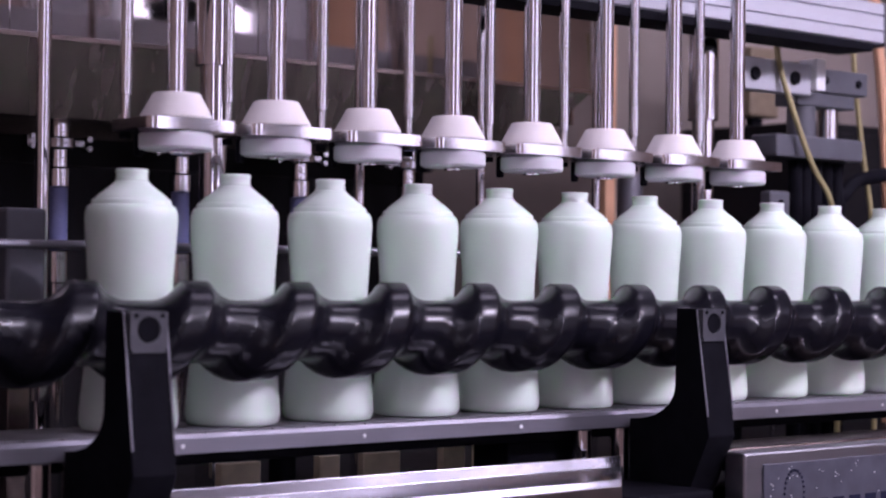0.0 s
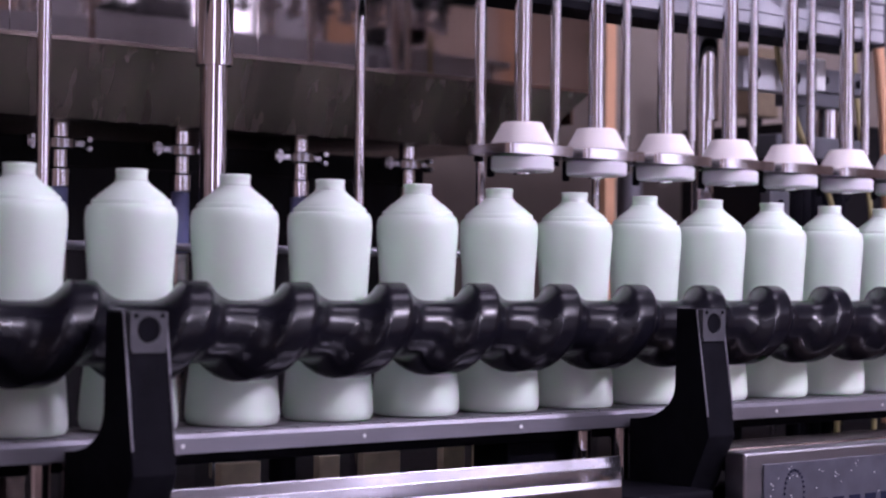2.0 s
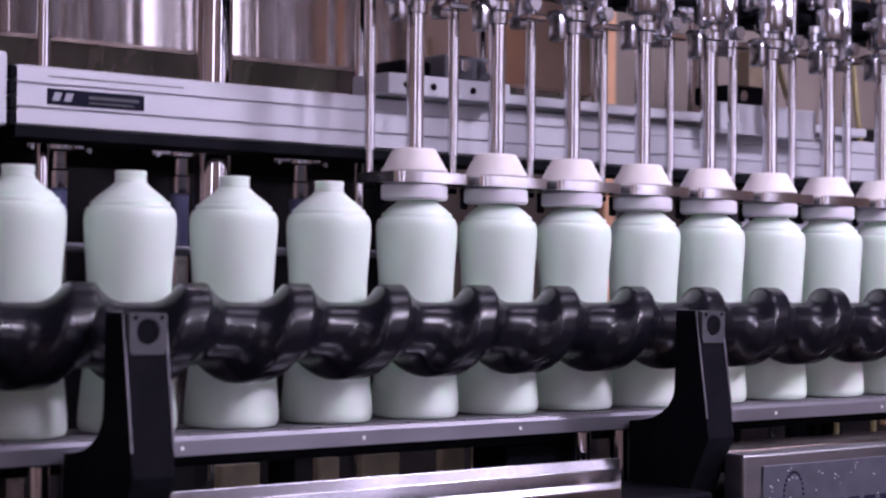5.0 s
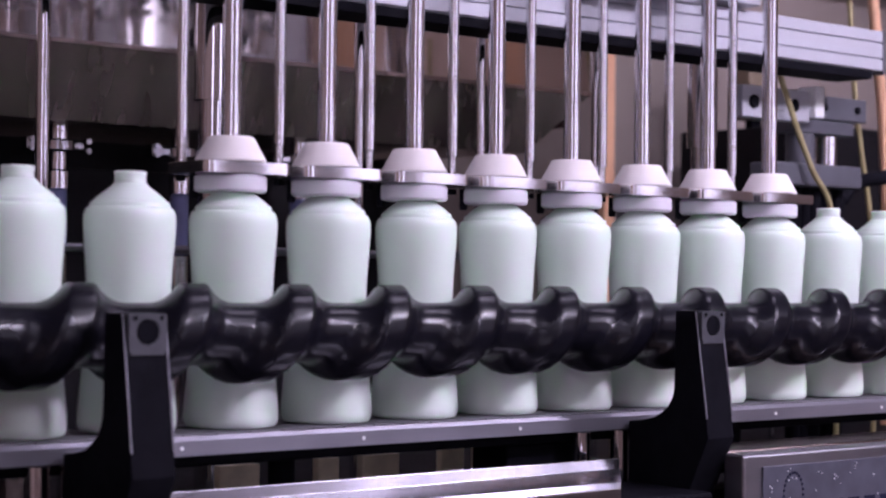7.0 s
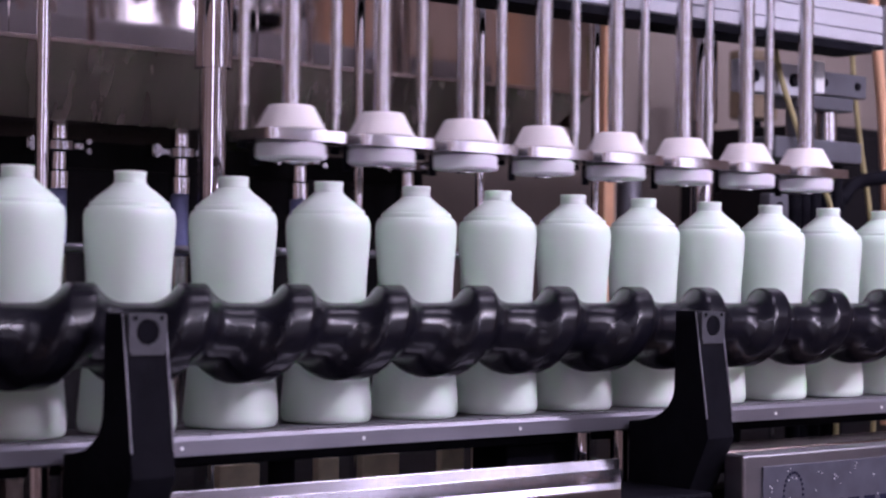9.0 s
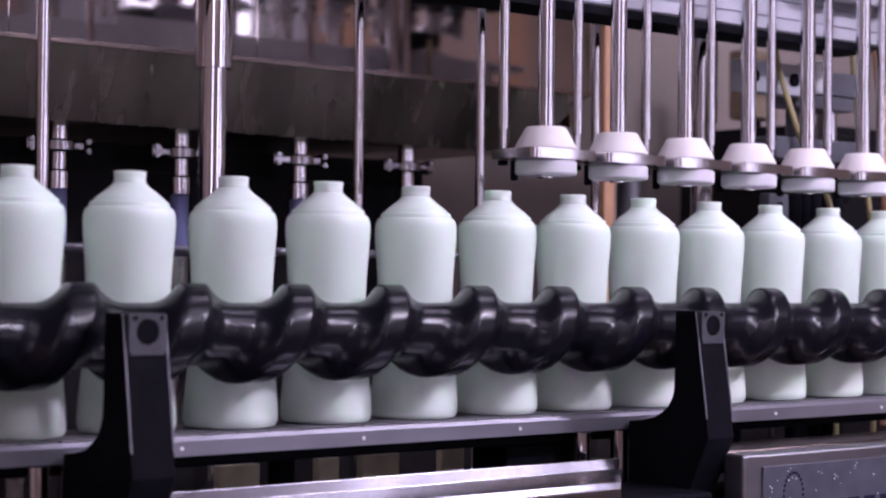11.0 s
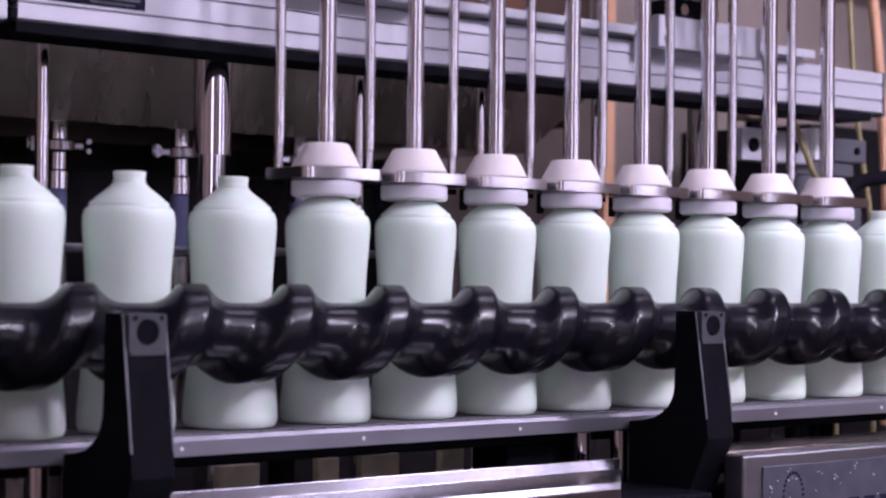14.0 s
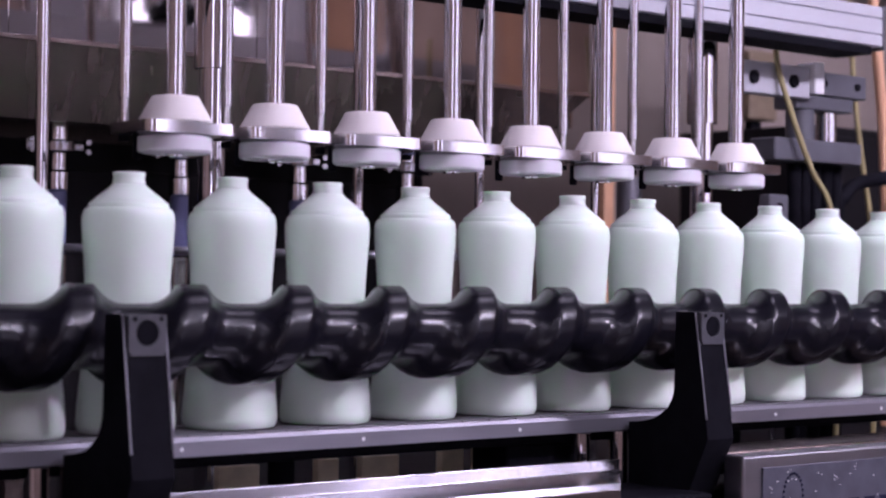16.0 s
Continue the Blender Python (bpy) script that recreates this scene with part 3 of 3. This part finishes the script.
def lift_beam():
    """Aluminium slide beam that rises and sinks; the origin lies at its underside."""
    b = thing("lift_beam", (0, 0, 0.503), "pale aluminium slide beam with long grooves", "beam")
    x0, x1, yf, h = -0.061, 1.337, 0.12, 0.0605
    # front outline with two grooves
    def ridge(z0, z1):
        return [(yf, z0), (yf, z1)]
    out = [(yf + 0.075, 0.0), (yf + 0.003, 0.0)] + ridge(0.002, 0.017) + [(yf + 0.004, 0.0176), (yf + 0.004, 0.0192)] + ridge(0.0198, 0.041) \
        + [(yf + 0.004, 0.0416), (yf + 0.004, 0.0432)] + ridge(0.0438, 0.0585) + [(yf + 0.003, h), (yf + 0.075, h)]
    part("extrusion", prism(bmesh.new(), out, x0, x1), M_ALU, b)
    part("underside", boxm(x0, x1 - 0.02, yf + 0.004, yf + 0.07, -0.012, -0.0006, 0.001), M_BLACK, b)
    # end joint and the drive housing beyond it
    bm = bmesh.new()
    for q in range(4):
        box(bm, x0 - 0.009, x0 - 0.0004, yf - 0.002, yf + 0.07, q * 0.0155, q * 0.0155 + 0.0125, 0.002)
    part("end_joint", bm, M_BLACK, b)
    part("drive_housing", boxm(x0 - 0.16, x0 - 0.0095, yf, yf + 0.075, -0.002, 0.072, 0.004), M_ALU, b, "pale drive housing")
    bm = lathe(bmesh.new(), [(0.008, 0), (0.008, 0.006), (0.006, 0.008)], 16, (x0 - 0.02, yf + 0.02, 0.0722))
    part("button", bm, M_RED, b, "small red button", True)
    part("end_plate", boxm(x1 + 0.0004, x1 + 0.006, yf - 0.001, yf + 0.075, -0.004, h + 0.001, 0.001), M_GREY, b)
    # maker's label: dark strip with unreadable pale bars
    lab = part("label", boxm(-0.028, 0.0826, yf - 0.0012, yf - 0.0002, 0.0225, 0.0385, 0), M_LABEL, b, "dark maker's label")
    for q, w in ((-0.0235, 0.008), (-0.0105, 0.008)):
        bm = bmesh.new()
        low = [bm.verts.new((q + a, y, 0.0262)) for a, y in ((0, yf - 0.0020), (w, yf - 0.0020), (w, yf - 0.0014), (0, yf - 0.0014))]
        top = [bm.verts.new((v.co.x + 0.003, v.co.y, 0.0348)) for v in low]
        bm.faces.new(low), bm.faces.new(top)
        for i in range(4):
            bm.faces.new((low[i], low[(i + 1) % 4], top[(i + 1) % 4], top[i]))
        part("print_bar", bm, M_PRINT, lab)
    for q in ((0.018, 0.076, 0.0305, 0.0335), (0.018, 0.07, 0.0255, 0.0275)):
        part("print_bar", boxm(q[0], q[1], yf - 0.0020, yf - 0.0014, q[2], q[3], 0), M_EDGE, lab)
    part("print_line", boxm(-0.028, 0.13, yf - 0.0008, yf - 0.0002, 0.0500, 0.0512, 0), M_GROOVE, b)
    # sleeves on the two lift posts
    for x, z in ((0.2465, -0.113), (1.080, -0.122)):
        bm = lathe(bmesh.new(), [(0.0165, z), (0.0220, z), (0.0220, z + 0.42), (0.0165, z + 0.42)], 32, (x, 0.245, 0))
        part("sleeve", bm, M_CHROME, b, "polished sliding sleeve", True)
        part("sleeve_arm", boxm(x - 0.03, x + 0.03, yf + 0.0755, 0.224, 0.01, 0.05, 0.003), M_ALU, b)
    # lift head at the far end
    part("lift_block", boxm(1.122, 1.275, 0.205, 0.228, -0.075, -0.028, 0.002), M_ALU, b, "pale clamp block")
    for x in (1.145, 1.235):
        part("screw_head", bary(bmesh.new(), x, 0.200, 0.2048, -0.052, 0.010, 14), M_BLACK, b)
    # white colour replaces the light that this metal face catches
    part("end_face", boxm(1.2755, 1.297, 0.195, 0.23, -0.068, -0.02, 0.002), M_GLINT, b, "end face coloured white for the light it catches")
    part("cross_block", boxm(1.2975, 1.425, 0.215, 0.24, -0.066, -0.030, 0.002), M_GREY, b)
    for x in (1.32, 1.40):
        part("screw_head", bary(bmesh.new(), x, 0.211, 0.2148, -0.048, 0.006, 12), M_BLACK, b)
    part("flange", boxm(1.262, 1.40, 0.22, 0.265, -0.088, -0.0665, 0.002), M_GREY, b)
    for x, q, m, label in ((1.297, 0.022, M_GREY, "dark grey ram"), (1.360, 0.016, M_CHROME, "chrome ram")):
        part("ram", rod(bmesh.new(), x, 0.242, -0.136, -0.0885, q), m, b, label, True)
    part("ram_block", boxm(1.19, 1.395, 0.20, 0.25, -0.170, -0.1365, 0.003), M_GREY, b, "dark grey ram block")
    for x in (1.275, 1.297, 1.323, 1.349, 1.374):
        part("strut", rod(bmesh.new(), x, 0.235, -0.60, -0.1705, 0.011, 16), M_BLACK, b, "", True)
    return b


BEAM = lift_beam()


# ---- machine frame behind the bottles ----
def frame_posts():
    for x, r in ((0.039, 0.0078), (0.469, 0.0066), (0.668, 0.0062), (0.879, 0.0058)):
        p = tagged(link("frame_rod", lathe(bmesh.new(), [(r, -0.095), (r, 0.01), (r * 1.6, 0.011), (r * 1.6, 0.03), (r, 0.031), (r, 1.4)], 20), M_CHROME, True),
                   "slim upright chrome frame rod", "frame rod", "frame rods")
        p.location = (x, 0.26, 0)
    for x in (0.2465, 1.080):
        p = tagged(link("lift_post", lathe(bmesh.new(), [(0.0160, -0.095), (0.0160, 1.35)], 28), M_CHROME, True),
                   "thick upright chrome lift post", "lift post", "lift posts")
        p.location = (x, 0.245, 0)


frame_posts()


def product_pipe(x):
    p = thing("product_pipe", (x, 0.69, 0.0), "chrome product pipe with clamp and blue hose", "pipe", "product pipes")
    part("pipe", lathe(bmesh.new(), [(0.0140, 0.334), (0.0140, 0.3545)], 20), M_CHROME, p, "", True)
    cl = part("clamp", lathe(bmesh.new(), [(0.0145, 0.317), (0.0225, 0.319), (0.0225, 0.331), (0.0145, 0.333)], 24), M_FITTING, p, "chrome ring clamp", True)
    part("wing_bolt", box(bmesh.new(), -0.052, -0.036, -0.012, 0.008, 0.317, 0.335, 0.002), M_FITTING, cl)
    part("hinge_lug", box(bmesh.new(), -0.037, -0.019, -0.008, 0.005, 0.320, 0.331, 0.002), M_FITTING, cl)
    part("hinge_lug", box(bmesh.new(), 0.021, 0.036, -0.008, 0.005, 0.320, 0.331, 0.002), M_FITTING, cl)
    for z in (0.316, 0.329):
        part("prong", bary(bmesh.new(), 0.041, -0.012, 0.006, z + 0.003, 0.0045, 10), M_FITTING, cl, "small steel nut", True)
        part("prong", bary(bmesh.new(), -0.046, -0.016, -0.0125, z + 0.003, 0.004, 10), M_FITTING, cl, "small steel nut", True)
    part("ferrule", lathe(bmesh.new(), [(0.0125, 0.265), (0.0155, 0.267), (0.0155, 0.290), (0.0125, 0.293), (0.0125, 0.316)], 20), M_CHROME, p, "", True)
    part("hose", lathe(bmesh.new(), [(0.0130, 0.182), (0.0130, 0.2645)], 18), M_BLUE, p, "blue hose", True)
    part("coupling", lathe(bmesh.new(), [(0.0115, -0.0945), (0.0115, 0.135), (0.0145, 0.137), (0.0145, 0.178), (0.0115, 0.1815)], 18), M_CHROME, p, "", True)
    return p


for px in (0.080, 0.284, 0.476, 0.682, 0.888):
    product_pipe(px)


def hopper():
    h = thing("product_hopper", (0, 0, 0.355), "long polished stainless hopper above the filling line", "hopper")
    # curved front, then a folded lower flank; outlines in y and z
    edges = (-1.6, -1.0, -0.6, -0.21, 0.168, 0.548, 1.20)
    for x0, x1 in zip(edges, edges[1:]):
        bm = prism(bmesh.new(), [(0.60, 0.10), (0.616, 1.0), (0.622, 1.0), (0.606, 0.10)], x0 + 0.0006, x1 - 0.0006)
        part("front_sheet", bm, M_TANK, h, "bright polished sheet", True)
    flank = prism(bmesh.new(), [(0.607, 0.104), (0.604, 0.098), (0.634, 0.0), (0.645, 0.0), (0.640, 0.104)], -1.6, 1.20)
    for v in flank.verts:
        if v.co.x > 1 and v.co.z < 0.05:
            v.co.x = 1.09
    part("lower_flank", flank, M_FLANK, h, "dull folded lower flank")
    for x in (0.168, 0.548):
        part("seam", prism(bmesh.new(), [(0.5985, 0.10), (0.6145, 1.0), (0.6157, 1.0), (0.5997, 0.10)], x - 0.003, x + 0.003), M_TANK, h, "welded seam")
    part("bottom_lip", boxm(-1.6, 1.2, 0.5965, 0.5995, 0.097, 0.104, 0.0008), M_DULL, h)
    part("floor_sheet", boxm(-1.6, 1.085, 0.646, 1.3, 0.0, 0.006, 0), M_DULL, h)
    part("end_sheet", boxm(1.201, 1.207, 0.648, 1.3, 0.05, 1.0, 0), M_DULL, h)
    part("back_sheet", boxm(-1.6, 1.20, 1.301, 1.307, 0.0, 1.0, 0), M_DULL, h)
    for x in (-1.4, 1.0):
        part("leg", boxm(x - 0.03, x + 0.03, 1.2, 1.26, FLOOR_Z - 0.355, -0.001, 0), M_STEEL, h)
    return h


hopper()


def dark_cabinet():
    c = thing("machine_cabinet", (0, 0.76, FLOOR_Z), "black machine cabinet behind the filling line", "cabinet")
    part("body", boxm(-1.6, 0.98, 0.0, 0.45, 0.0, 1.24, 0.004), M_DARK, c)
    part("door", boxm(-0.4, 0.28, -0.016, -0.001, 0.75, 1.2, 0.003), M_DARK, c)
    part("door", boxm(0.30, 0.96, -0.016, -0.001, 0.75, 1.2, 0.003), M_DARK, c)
    return c


dark_cabinet()


def back_guide():
    g = thing("guide_rail", (0, 0, 0), "grey bottle guide rail behind the bottles", "guide rail")
    part("bar", barx(bmesh.new(), -2.4, 3.4, 0.075, 0.177, 0.0045), M_RAIL, g, "", True)
    for x in (-1.5, -0.6, 1.5, 2.6):
        part("stay", boxm(x - 0.006, x + 0.006, 0.076, 0.088, -0.095, 0.177), M_STEEL, g)
    return g


back_guide()


def side_box():
    b = thing("sensor_box", (-0.035, 0.16, 0.0), "grey sensor box on a bracket behind the bottles", "sensor box")
    part("body", boxm(-0.022, 0.022, -0.012, 0.03, 0.10, 0.215, 0.004), M_GREY, b)
    part("stalk", boxm(-0.012, 0.012, 0.0, 0.02, -0.095, 0.0995, 0.001), M_DULL, b)


side_box()


def photo_eye():
    b = thing("photo_eye", (1.190, 0.2, 0.0), "small grey photo-eye box on a thin stalk", "sensor box")
    part("body", boxm(-0.022, 0.022, -0.008, 0.012, 0.235, 0.281, 0.003), M_GREY, b)
    part("lens", bary(bmesh.new(), 0.0, -0.0105, -0.0082, 0.262, 0.007, 14), M_BLACK, b, "", True)
    part("stalk", rod(bmesh.new(), 0.0, 0.004, -0.0945, 0.2345, 0.005, 14), M_CHROME, b, "", True)


photo_eye()


def hoses():
    for pts, r, name, label, m in (
            ([(1.189, 0.2, 0.60), (1.190, 0.2, 0.487), (1.215, 0.19, 0.40), (1.255, 0.185, 0.32), (1.296, 0.18, 0.255), (1.31, 0.18, 0.10), (1.31, 0.18, -0.0945)], 0.0045, "air_hose", "yellow air hose hanging beside the lift", M_YELLOW),
            ([(1.49, 0.3, 0.62), (1.505, 0.3, 0.47), (1.525, 0.3, 0.36), (1.55, 0.3, 0.25), (1.56, 0.3, 0.10), (1.56, 0.3, -0.0945)], 0.0045, "air_hose", "yellow air hose hanging beside the lift", M_YELLOW),
            ([(1.66, 0.4, 0.80), (1.70, 0.4, 0.55), (1.72, 0.4, 0.40), (1.73, 0.4, 0.2), (1.73, 0.4, -0.0945)], 0.010, "cable_conduit", "orange-red cable conduit behind the lift", M_ORANGE),
            ([(1.46, 0.3, -0.0945), (1.46, 0.3, 0.24), (1.48, 0.3, 0.29), (1.54, 0.3, 0.32), (1.75, 0.3, 0.335), (2.2, 0.3, 0.34)], 0.012, "conduit", "black bent conduit beside the lift", M_BLACK)):
        tagged(link(name, tube(bmesh.new(), pts, r), m, True), label, "hose")


hoses()


def backdrop_things():
    c = thing("column", (1.828, 1.2, FLOOR_Z), "peach-orange painted steel column", "column")
    part("shaft", boxm(-0.015, 0.015, -0.02, 0.02, 0.012, 3.4, 0.002), M_ORANGE, c)
    part("foot", boxm(-0.06, 0.06, -0.06, 0.06, 0.0, 0.0115, 0.002), M_GREY, c)
    g = thing("guard_panel", (0, 0, 0), "grey-brown machine guard panel", "guard panel")
    part("sheet", boxm(1.95, 3.2, 1.3, 1.32, FLOOR_Z, 0.85, 0.002), M_WALL, g)
    part("frame_post", boxm(1.92, 1.949, 1.29, 1.33, FLOOR_Z, 0.9, 0.002), M_DULL, g)
    part("frame_post", boxm(3.201, 3.23, 1.29, 1.33, FLOOR_Z, 0.9, 0.002), M_DULL, g)
    j = thing("junction_box", (2.04, 0.97, 0.4705), "brown junction box on top of a dark cabinet", "junction box")
    part("body", boxm(-0.045, 0.045, -0.03, 0.03, 0.02, 0.165, 0.006), M_BOX, j)
    part("stalk", boxm(-0.015, 0.015, -0.01, 0.01, 0.0, 0.0198, 0.001), M_BLACK, j)
    h = thing("duct", (1.60, 0.90, FLOOR_Z), "upright lilac-grey duct behind the hopper end", "duct")
    part("pipe", rod(bmesh.new(), 0, 0, 0.012, 1.25, 0.024), M_RAIL, h, "", True)
    part("foot", boxm(-0.05, 0.05, -0.05, 0.05, 0.0, 0.0118, 0.002), M_GREY, h)
    k = thing("control_cabinet", (2.0, 0.78, FLOOR_Z), "dark control cabinet behind the lift", "cabinet")
    part("body", boxm(-0.01, 1.2, 0.0, 0.35, 0.0, 1.37, 0.004), M_DARK, k)
    part("door", boxm(0.01, 0.68, -0.014, -0.001, 0.1, 1.35, 0.003), M_DARK, k)
    part("handle", boxm(0.05, 0.07, -0.03, -0.0145, 0.95, 1.07, 0.003), M_GREY, k)


backdrop_things()


# ---- what moves ----
SLIDE = [(0.0, 0.410), (0.3, 0.415), (0.5, 0.540), (0.75, 0.990), (1.0, 1.575), (1.2, 2.200), (1.5, 3.070), (1.75, 3.760), (2.0, 4.290), (2.25, 4.530), (2.5, 4.600),
         (3.25, 4.610), (3.35, 4.590), (3.5, 4.460), (3.7, 4.260), (5.4, 2.560), (7.25, 0.710), (7.4, 0.560), (7.5, 0.460), (7.65, 0.415)]
LIFT = [(0.0, 0.503), (3.3, 0.503), (3.4, 0.496), (3.5, 0.479), (3.6, 0.446), (3.7, 0.400), (3.8, 0.347), (3.9, 0.306), (4.0, 0.277), (4.15, 0.263), (4.3, 0.260),
        (4.5, 0.266), (5.0, 0.298), (5.5, 0.3485), (6.0, 0.403), (6.5, 0.446), (7.0, 0.4655), (7.25, 0.476), (7.4, 0.493), (7.5, 0.4995), (7.7, 0.503)]
SETTLE = [(0.0, 0.294), (3.3, 0.294), (3.4, 0.286), (3.5, 0.270), (3.6, 0.2585), (3.75, 0.2578), (7.25, 0.2575), (7.35, 0.265), (7.45, 0.284), (7.55, 0.2915), (7.7, 0.294)]
CYCLE = 8.0


def at(table, t):
    """Value of a cyclic table at t seconds."""
    s = t % CYCLE
    rows = table + [(CYCLE, table[0][1])]
    for (a, u), (b, w) in zip(rows, rows[1:]):
        if a <= s <= b:
            return u + (w - u) * (s - a) / (b - a)
    return rows[-1][1]


def motions():
    ticks = sorted({round(c * CYCLE + s, 3) for table in (SLIDE, LIFT, SETTLE) for c in range(3) for s, _ in table if c * CYCLE + s <= 16.0} | {16.0})
    walk(CENTRING, [(t, pose(at(SLIDE, t) * PITCH, 0, at(SETTLE, t))) for t in ticks])
    walk(CARRIAGE, [(t, pose(at(SLIDE, t) * PITCH, 0, at(LIFT, t))) for t in ticks])
    walk(BEAM, [(t, pose(0, 0, at(LIFT, t))) for t in ticks])
    walk(CHAIN, [(t, pose(-RATE * t * PITCH, 0, 0)) for t in (0.0, 4.0, 8.0, 12.0, 16.0)])
    for i, ob in enumerate(BOTTLES):
        walk(ob, [(t, pose((i - RATE * t) * PITCH, 0, 0, 0, 0, 37 * i % 89)) for t in (0.0, 4.0, 8.0, 12.0, 16.0)])
    walk(SCREW, [(k * 0.1, pose(0, SCREW_Y, SCREW_Z, -360 * RATE * k * 0.1)) for k in range(161)])


motions()
